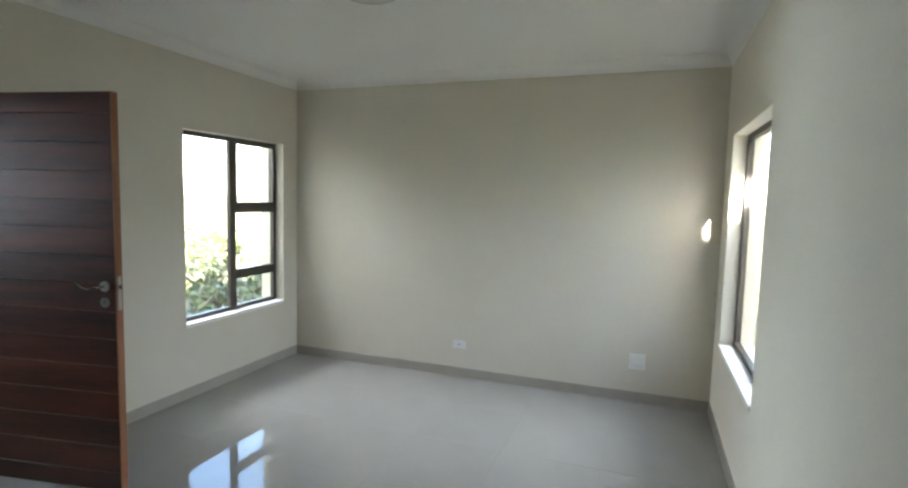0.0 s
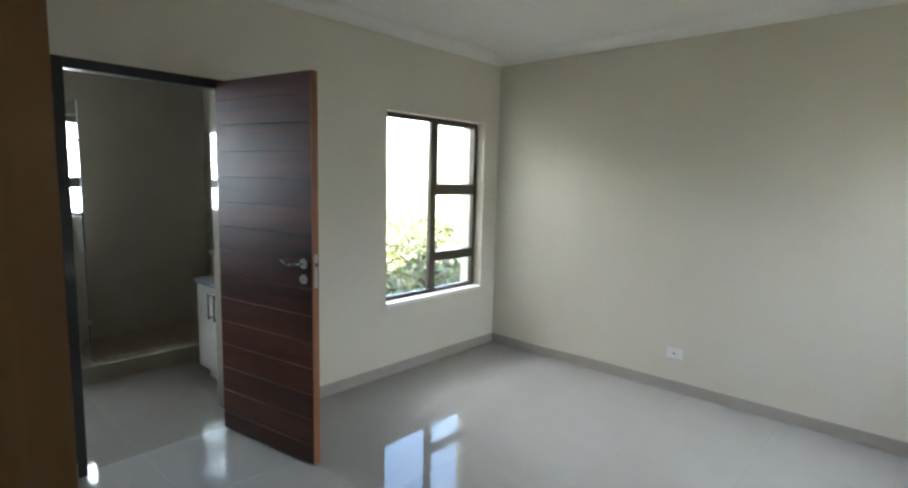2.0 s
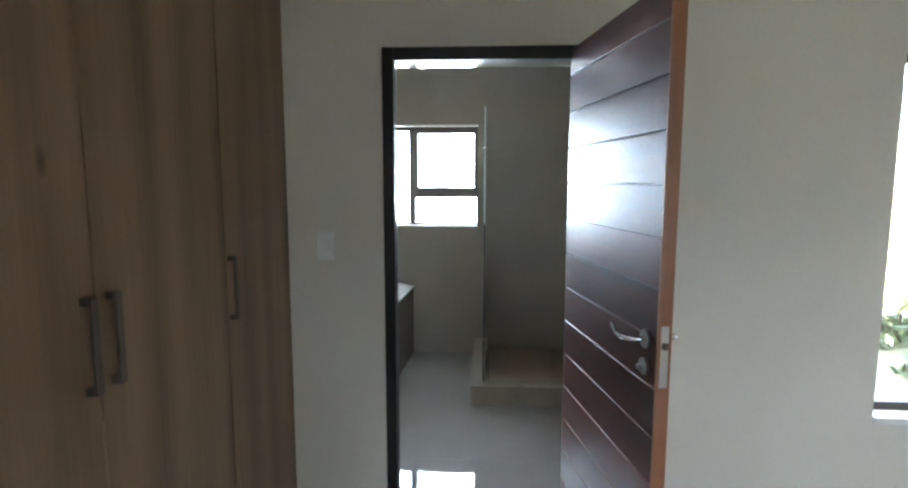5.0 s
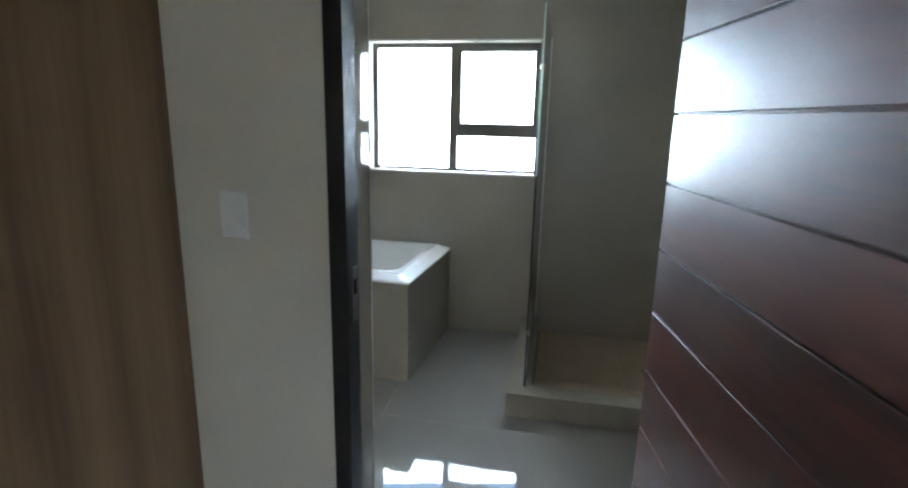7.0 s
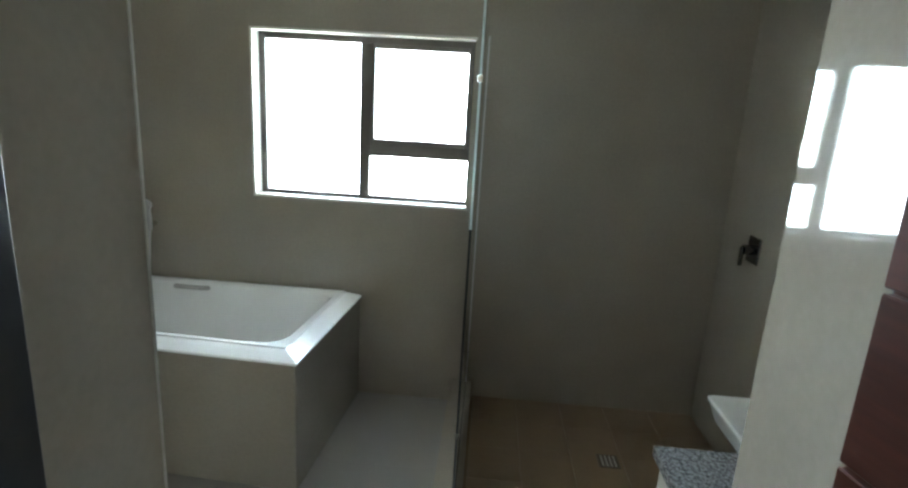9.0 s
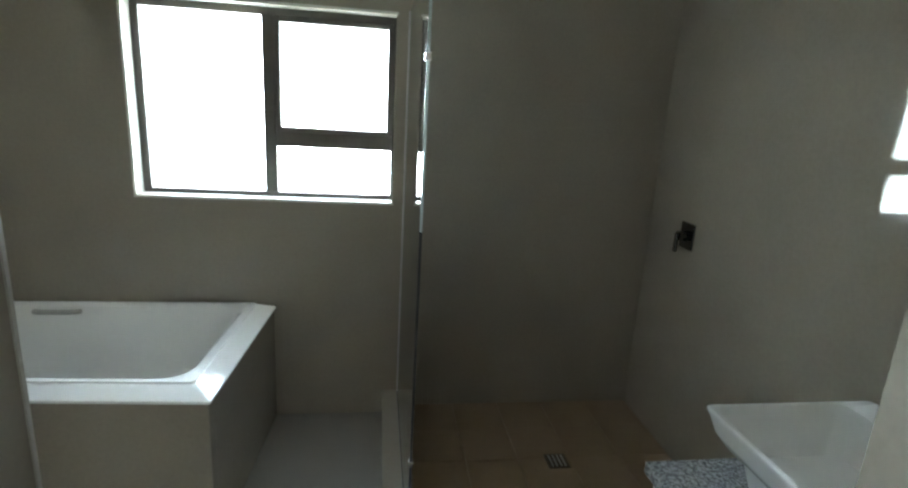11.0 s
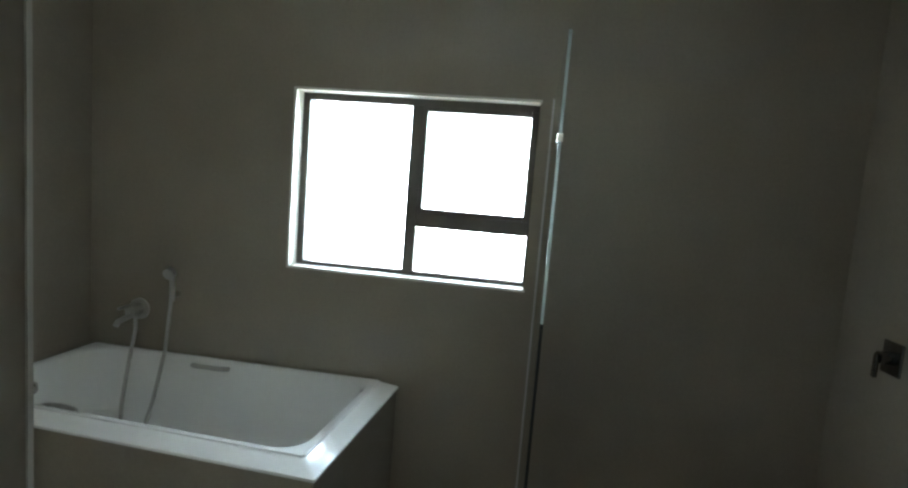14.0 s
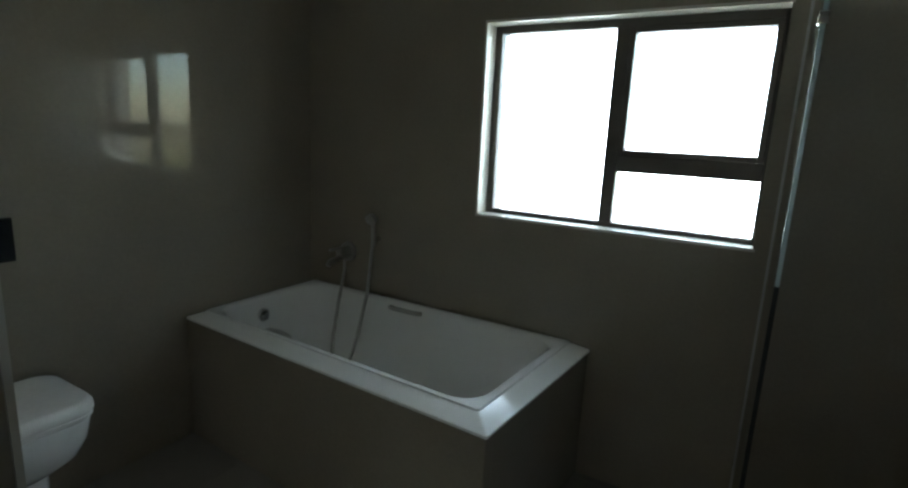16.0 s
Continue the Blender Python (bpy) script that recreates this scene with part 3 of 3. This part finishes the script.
    part("drain", bm, CHROME, t, smooth=40)
    for ob in t.children:                 # the end stands slightly out of square with the window wall
        for v in ob.data.vertices:
            v.co.x -= 0.085 * (y1 - v.co.y) / (y1 - y0) * min(max((v.co.x - x0 - 0.3) / (x1 - x0 - 0.3), 0.0), 1.0)
            v.co.y += 0.055 * (x1 - v.co.x) / (x1 - x0) * min(max((v.co.y - y0 - 0.5) / (y1 - y0 - 0.5), 0.0), 1.0)
    return t


bathtub()

m = thing("bath_mixer", "chrome wall bath mixer with spout and hose", "tap", at=(BAX, -4.90, 0.83))
bm = bmesh.new()
rod(bm, (0, 0, 0), (0.012, 0, 0), 0.055, sides=28)
rod(bm, (0.012, 0, 0), (0.075, 0, 0), 0.032, 0.030, sides=24)
part("body", bm, SATIN, m, smooth=40)
bm = bmesh.new()
box(bm, 0.050, 0.150, -0.010, 0.010, 0.020, 0.034, bevel=0.004)
part("lever", bm, SATIN, m, smooth=40)
bm = bmesh.new()
tube(bm, [(0.03, 0, -0.02), (0.10, 0, -0.028), (0.15, 0, -0.036), (0.165, 0, -0.055)], 0.014)
part("spout", bm, SATIN, m, smooth=50)
bm = bmesh.new()
tube(bm, [(0.035, 0.0, -0.03), (0.045, 0.01, -0.10), (0.10, 0.02, -0.25), (0.17, 0.04, -0.45), (0.22, 0.08, -0.58), (0.24, 0.14, -0.62), (0.22, 0.19, -0.57), (0.16, 0.205, -0.40), (0.09, 0.21, -0.18), (0.06, 0.21, 0.03), (0.05, 0.21, 0.09)], 0.009)
part("hose", bm, SATIN, m, "flexible grey metal shower hose", smooth=50)
h = thing("hand_shower", "chrome hand shower on a wall bracket", "hand shower", at=(BAX, -4.69, 0.93))
bm = bmesh.new()
rod(bm, (0, 0, 0), (0.04, 0, 0), 0.014)
part("bracket", bm, CHROME, h, smooth=40)
bm = bmesh.new()
tube(bm, [(0.048, 0, -0.03), (0.046, 0, 0.03), (0.050, 0, 0.08), (0.058, 0, 0.11)], 0.013)
part("handle", bm, SATIN, h, smooth=50)
bm = bmesh.new()
rod(bm, (0.052, 0, 0.118), (0.080, 0, 0.108), 0.026, 0.030, sides=24)
part("spray_head", bm, SATIN, h, smooth=40)


# ---- shower ----
KX, KY = -1.340, -2.98
structure(boxes("shower_kerb", [(KX - 0.12, KX, KY, -2.335, 0, 0.128), (BAX, KX - 0.12, KY, KY + 0.12, 0, 0.128), (KX - 0.12, KX, -2.335, BAY1, 0, 0.128)], TILE),
          "low glossy beige tiled shower kerb", "kerb")
g = thing("shower_screen", "frameless clear glass shower screen on the kerb", "shower screen", at=(-1.433, -2.895, 0.128))
boxes("pane", [(BAX + 1.433 + 0.003, 0.0, -0.004, 0.004, 0.002, 1.872)], SHOWER_GLASS, g, bevel=0.001)
boxes("seal", [(BAX + 1.433 + 0.003, 0.0, -0.006, 0.006, 0.0, 0.002)], RUBBER, g)
boxes("wall_channel", [(BAX + 1.433, BAX + 1.433 + 0.012, -0.009, 0.009, 0.003, 1.872)], SATIN, g, "slim wall channel")
# glass edge split in two: darkness below and highlight above are coloured in
boxes("edge_seal", [(0.0005, 0.004, -0.0045, 0.0045, 0.002, 1.10)], RUBBER, g, "thin black strip standing in for the dark lower glass edge")
boxes("polished_edge", [(0.0005, 0.004, -0.004, 0.004, 1.102, 1.872)], EDGE_GLASS, g, "pale green polished glass edge, coloured for its upper highlight")
for z in (0.30, 1.60):
    boxes("clip", [(-0.012, 0.006, -0.009, 0.009, z - 0.012, z + 0.012)], CHROME, g, "small chrome clip", bevel=0.002)
s = thing("shower_mixer", "square chrome shower mixer on the tiled wall", "tap", at=(-2.09, BAY1, 1.09))
boxes("plate", [(-0.052, 0.052, -0.010, 0, -0.06, 0.06)], SHADED_CHROME, s, bevel=0.004)
bm = bmesh.new()
rod(bm, (0, -0.010, 0.0), (0, -0.052, 0.0), 0.024, 0.022, sides=24)
part("cartridge", bm, SHADED_CHROME, s, smooth=40)
boxes("lever", [(-0.010, 0.010, -0.064, -0.050, -0.075, 0.012)], SHADED_CHROME, s, bevel=0.004)
o = thing("shower_outlet", "small dark shower arm outlet on the tiled wall", "shower outlet", at=(-2.094, BAY1, 2.215))
boxes("cover", [(-0.011, 0.011, -0.010, 0, -0.032, 0.032)], SHADED_CHROME, o, bevel=0.003)
bm = bmesh.new()
rod(bm, (0, -0.010, 0), (0, -0.022, 0), 0.008, sides=16)
part("pipe_stub", bm, SHADED_CHROME, o, smooth=40)
d = thing("floor_drain", "square metal shower floor drain", "drain", at=(-1.926, -2.177, 0.042))
boxes("grate", [(-0.05, 0.05, -0.05, 0.05, 0, 0.004)], DARK_HANDLE, d, bevel=0.001)
for k in range(4):
    boxes("bar", [(-0.040, 0.040, -0.034 + k * 0.020, -0.026 + k * 0.020, 0.0041, 0.006)], SATIN, d)


# ---- vanity ----
v = thing("vanity_cabinet", "white gloss vanity cabinet with bar handles", "vanity", at=(-0.66, -2.07, 0))
VX0, VX1, VY0 = -0.950, -TW - 0.003, -2.325
def vb(name, x0, x1, y0, y1, z0, z1, mat, label="", bevel=0.0):
    return boxes(name, [(x0 + 0.66, x1 + 0.66, y0 + 2.07, y1 + 2.07, z0, z1)], mat, v, label, bevel)
vb("body", VX0, VX1, VY0 + 0.022, BAY1 - 0.003, 0.10, 0.725, GLOSSWHITE)
vb("plinth", VX0 + 0.02, VX1, VY0 + 0.07, BAY1 - 0.003, 0, 0.10, GLOSSWHITE)
mid = (VX0 + VX1) / 2
for x0, x1, hx in ((VX0 + 0.003, mid - 0.0015, mid - 0.045), (mid + 0.0015, VX1 - 0.003, mid + 0.045)):
    vb("door", x0, x1, VY0 + 0.002, VY0 + 0.020, 0.105, 0.722, GLOSSWHITE, bevel=0.0015)
    bm = bmesh.new()
    for z in (0.51, 0.67):
        box(bm, hx - 0.006 + 0.66, hx + 0.006 + 0.66, VY0 - 0.020 + 2.07, VY0 + 0.002 + 2.07, z - 0.006, z + 0.006)
    box(bm, hx - 0.006 + 0.66, hx + 0.006 + 0.66, VY0 - 0.030 + 2.07, VY0 - 0.020 + 2.07, 0.495, 0.685, bevel=0.001)
    part("handle", bm, DARK_HANDLE, v, "dark bar handle")
tp = thing("countertop", "grey speckled granite countertop on the vanity", "countertop", at=(-0.66, -2.07, 0.726))
boxes("slab", [(VX0 - 0.022 + 0.66, VX1 + 0.66, VY0 - 0.015 + 2.07, BAY1 - 0.003 + 2.07, 0, 0.032)], GRANITE, tp, bevel=0.003)


def basin():
    b = thing("wash_basin", "white rectangular countertop wash basin", "basin", at=(-0.665, -2.035, 0.758))
    x0, x1, y0, y1 = -0.240, 0.240, -0.222, 0.222
    bm = bmesh.new()
    outside = ((0.090, 0.0), (0.078, 0.050), (0.066, 0.096), (0.058, 0.107), (0.040, 0.116), (0.018, 0.146), (0.005, 0.184), (0.0, 0.193), (0.0, 0.198), (0.004, 0.201))
    loft(bm, [rounded(x0 + d, x1 - d, y0 + d, y1 - d * 0.75, z, 0.016) for d, z in outside] + [
              rounded(x0 + 0.012, x1 - 0.012, y0 + 0.012, y1 - 0.085, 0.199, 0.02), rounded(x0 + 0.018, x1 - 0.018, y0 + 0.018, y1 - 0.09, 0.190, 0.022),
              rounded(x0 + 0.07, x1 - 0.07, y0 + 0.075, y1 - 0.13, 0.10, 0.04), rounded(x0 + 0.12, x1 - 0.12, y0 + 0.12, y1 - 0.17, 0.085, 0.05)], True, True)
    part("bowl", bm, CERAMIC, b, smooth=40)
    bm = bmesh.new()
    rod(bm, (0, -0.02, 0.085), (0, -0.02, 0.091), 0.026, sides=24)
    part("waste", bm, CHROME, b, smooth=40)
    return b


basin()
tap = thing("basin_tap", "small chrome basin mixer tap", "tap", at=(-0.665, -1.875, 0.958))
bm = bmesh.new()
rod(bm, (0, 0, 0), (0, 0, 0.085), 0.021, 0.019, sides=24)
part("body", bm, CHROME, tap, smooth=40)
bm = bmesh.new()
tube(bm, [(0, 0, 0.055), (0, -0.05, 0.062), (0, -0.10, 0.056), (0, -0.115, 0.045)], 0.011)
part("spout", bm, CHROME, tap, smooth=50)
boxes("lever", [(-0.008, 0.008, -0.055, 0.015, 0.087, 0.099)], CHROME, tap, bevel=0.003)


# ---- toilet ----
def toilet():
    t = thing("toilet", "white close-to-wall toilet with closed lid", "toilet", at=(-0.90, BAY0, 0))
    def oval(w, y0, y1, z, r):
        return rounded(-w / 2, w / 2, y0, y1, z * 1.24, r, 8)
    bm = bmesh.new()
    loft(bm, [oval(0.17, 0.0, 0.24, 0.0, 0.06), oval(0.165, 0.0, 0.225, 0.12, 0.06), oval(0.175, 0.0, 0.23, 0.20, 0.07), oval(0.24, 0.0, 0.29, 0.235, 0.09),
              oval(0.305, 0.0, 0.345, 0.275, 0.10), oval(0.342, 0.0, 0.375, 0.325, 0.10), oval(0.354, 0.0, 0.386, 0.385, 0.09), oval(0.35, 0.0, 0.383, 0.392, 0.09)], True, True)
    part("bowl", bm, CERAMIC, t, smooth=50)
    bm = bmesh.new()
    loft(bm, [oval(0.355, 0.03, 0.388, 0.394, 0.085), oval(0.362, 0.03, 0.393, 0.398, 0.085), oval(0.362, 0.03, 0.393, 0.408, 0.085), oval(0.357, 0.03, 0.390, 0.410, 0.085)], True, True)
    part("seat", bm, PLASTIC, t, smooth=50)
    bm = bmesh.new()
    loft(bm, [oval(0.364, 0.03, 0.394, 0.412, 0.085), oval(0.368, 0.03, 0.398, 0.416, 0.085), oval(0.362, 0.03, 0.394, 0.434, 0.080), oval(0.348, 0.036, 0.384, 0.443, 0.072),
              oval(0.33, 0.045, 0.372, 0.446, 0.065), oval(0.20, 0.10, 0.30, 0.448, 0.04)], True, True)
    part("lid", bm, PLASTIC, t, smooth=50)
    return t


toilet()
f = thing("flush_plate", "black flush plate on the tiled wall", "flush plate", at=(-0.90, BAY0, 1.06))
boxes("plate", [(-0.125, 0.125, 0, 0.012, -0.078, 0.078)], BLACK, f, bevel=0.005)
for k in (-1, 1):
    boxes("button", [(k * 0.055 - 0.046, k * 0.055 + 0.046, 0.0121, 0.016, -0.055, 0.055)], BLACK, f, bevel=0.003)

# ---- outdoors ----
bm = bmesh.new()
box(bm, -300, 300, -300, 300, -0.45, -0.25)
structure(part("ground", bm, GRASS), "dry green lawn outside the windows", "ground")


def boundary_wall(name, label, x0, x1, y0, y1, high):
    return structure(boxes(name, [(x0, x1, y0, y1, -0.25, high), (x0 - 0.03, x1 + 0.03, y0 - 0.03, y1 + 0.03, high, high + 0.06)], PLASTER), label, "wall")


# unseen walls, added: the first to catch sun behind the bathroom window
boundary_wall("boundary_wall", "unseen cream plastered wall added as a sunlit backdrop", -9.2, -9.0, -14, 2.0, 2.1)
boundary_wall("boundary_wall", "unseen cream plastered wall added outside as a backdrop", 9.5, 9.7, -14, 8, 2.2)
# unseen slab, added; eaves trimmed by how much sky the windows should get
structure(boxes("roof", [(-0.45, BX1 + 0.40, BACK - 0.7, 0.45, CZ + 0.14, CZ + 0.30), (BAX - 0.45, -0.45, BACK - 0.7, BAY1 + 0.35, CZ + 0.14, CZ + 0.30)], PLASTER), "unseen flat roof slab added over the rooms, with eaves", "roof")


def leaf_crown(rng, bm, centre, radius, clumps, leaves, gap=None):
    """Clumps of small leaves. gap: a point and the radius of an opening that the sun shines through to it."""
    for _ in range(clumps):
        d = Vector((rng.gauss(0, 1), rng.gauss(0, 1), rng.gauss(0, 0.8))).normalized()
        c = Vector(centre) + d * radius * rng.uniform(0.45, 1.05)
        for _ in range(leaves):
            p = c + Vector((rng.gauss(0, 1), rng.gauss(0, 1), rng.gauss(0, 1))) * radius * 0.15
            if gap and (p - gap[0] - SUN * (p - gap[0]).dot(SUN)).length < gap[1]:
                continue
            u = Vector((rng.gauss(0, 1), rng.gauss(0, 1), rng.gauss(0, 1))).normalized()
            w = u.cross(Vector((rng.gauss(0, 1), rng.gauss(0, 1), rng.gauss(0, 1)))).normalized()
            s = rng.uniform(0.05, 0.10) * (1.5 if radius > 1.5 else 1.0)
            q = [bm.verts.new(p + k) for k in (-u * s, w * s * 0.45, u * s, -w * s * 0.45)]
            bm.faces.new(q)


def tree(name, label, category, x, y, high, radius, seed, clumps=70, leaves=26, gap=None):
    rng = random.Random(seed)
    t = thing(name, label, category, at=(x, y, -0.25))
    bm = bmesh.new()
    top = high - radius * 0.6
    top = max(top, 0.12)
    rod(bm, (0, 0, 0), (rng.uniform(-.1, .1), rng.uniform(-.1, .1), top), 0.02 if high < 2 else 0.09 + 0.01 * high, 0.04, sides=10)
    for k in range(6):
        a = k * 1.05 + rng.uniform(0, 0.5)
        z0 = top * rng.uniform(0.5, 0.95)
        rod(bm, (0, 0, z0), (radius * 0.7 * math.cos(a), radius * 0.7 * math.sin(a), z0 + radius * rng.uniform(0.3, 0.7)), 0.035, 0.012, sides=8)
    part("trunk", bm, BARK, t, smooth=50)
    bm = bmesh.new()
    leaf_crown(rng, bm, (0, 0, high - radius * 0.7), radius, clumps, leaves, (gap[0] - t.location, gap[1]) if gap else None)
    part("crown", bm, LEAF, t)
    return t


for x, y, high, r, seed in ((-3.2, 3.2, 0.30, 0.60, 1), (-2.3, 3.4, 0.22, 0.55, 2), (-4.2, 3.0, 0.35, 0.60, 3), (-1.7, 4.0, 0.25, 0.55, 4), (-5.4, 3.4, 0.40, 0.60, 5),
                            (-3.9, 4.6, 0.35, 0.65, 6), (-7.4, 6.8, 0.55, 0.7, 7), (-5.6, 7.4, 0.45, 0.7, 8), (-9.6, 7.6, 0.7, 0.9, 9), (-3.4, 7.0, 0.4, 0.6, 10), (-6.6, 4.8, 0.4, 0.65, 11),
                            (-2.1, 1.9, 0.12, 0.45, 12), (-3.0, 2.1, 0.16, 0.5, 13), (-1.5, 2.6, 0.14, 0.45, 14), (-2.7, 1.3, 0.08, 0.4, 15), (-3.9, 1.7, 0.15, 0.5, 16), (-1.6, 1.4, 0.06, 0.36, 17)):
    tree("garden_shrub", "low bushy green garden shrub in sunlight", "shrub", x, y, high, r, seed, 46, 26)
# out of view, added to block the sun except for one small spot
tree("shade_tree", "unseen tall leafy tree added to shade the side window", "tree", 5.45, -7.8, 7.05, 2.7, 21, 260, 100, (Vector((3.715, -0.32, 1.60)), 0.155))

# ---- floor tiles ----
structure(boxes("floor", [(-TW, BX1 + 0.25, BACK, 0.0, -0.10, -0.0020), (BAX, -TW, BAY0, BAY1, -0.10, -0.0020)], GROUT), "polished cream porcelain tile floor", "floor")
FLOOR_OB = bpy.data.objects["floor"]
SIZE, JOINT = 0.6, 0.0011


def tile_mesh(w, d, mat, cache={}):
    key = (round(w, 3), round(d, 3), mat.name)
    if key not in cache:
        bm = bmesh.new()
        box(bm, 0, w, 0, d, -0.0095, 0.0)
        top_edges = [e for e in bm.edges if all(v.co.z > -0.001 for v in e.verts)]
        bmesh.ops.bevel(bm, geom=top_edges, offset=0.0003, segments=1, affect="EDGES")
        me = bpy.data.meshes.new("tile")
        bm.to_mesh(me)
        bm.free()
        me.materials.append(mat)
        cache[key] = me
    return cache[key]


def lay(x0, x1, y0, y1, mat=FLOOR):
    """Tiles of the one grid, cut to the given rectangle."""
    i = math.floor(x0 / SIZE)
    while i * SIZE < x1:
        j = math.floor(y0 / SIZE)
        while j * SIZE < y1:
            a, b = max(x0, i * SIZE), min(x1, (i + 1) * SIZE - JOINT)
            c, e = max(y0, j * SIZE), min(y1, (j + 1) * SIZE - JOINT)
            if b - a > 0.01 and e - c > 0.01:
                t = new("tile", tile_mesh(b - a, e - c, mat))
                t.location = (a, c, 0.0)
                t.parent = FLOOR_OB
            j += 1
        i += 1


lay(0.0, BX1, -3.72, 0.0)
lay(2.0, BX1, BACK, -3.72)
lay(-0.04, 0.0, TD0 + 0.030, TD1 - 0.013)
lay(-TW, -0.042, TD0 + 0.030, TD1 - 0.013, DIM_FLOOR)
lay(BAX, -TW, BAY0, KY, DIM_FLOOR)
lay(KX, -TW, KY, BAY1, DIM_FLOOR)

# shower floor mosaic
sf = structure(boxes("shower_floor", [(BAX, KX - 0.12, KY + 0.12, BAY1, 0.0, 0.036)], SHOWER_GROUT), "brown tiled shower floor", "floor")
bm = bmesh.new()
MX, MY = (-1.475 - BAX) / 4, (BAY1 + 2.845) / 5
box(bm, 0, MX - 0.0015, 0, MY - 0.0015, 0, 0.006)
mosaic = bpy.data.meshes.new("shower_tile")
bm.to_mesh(mosaic)
bm.free()
mosaic.materials.append(SHOWER_FLOOR)
for i in range(4):
    for j in range(5):
        o = new("shower_tile", mosaic)
        o.location = (BAX + i * MX + 0.002, -2.848 + j * MY, 0.035)
        o.parent = sf
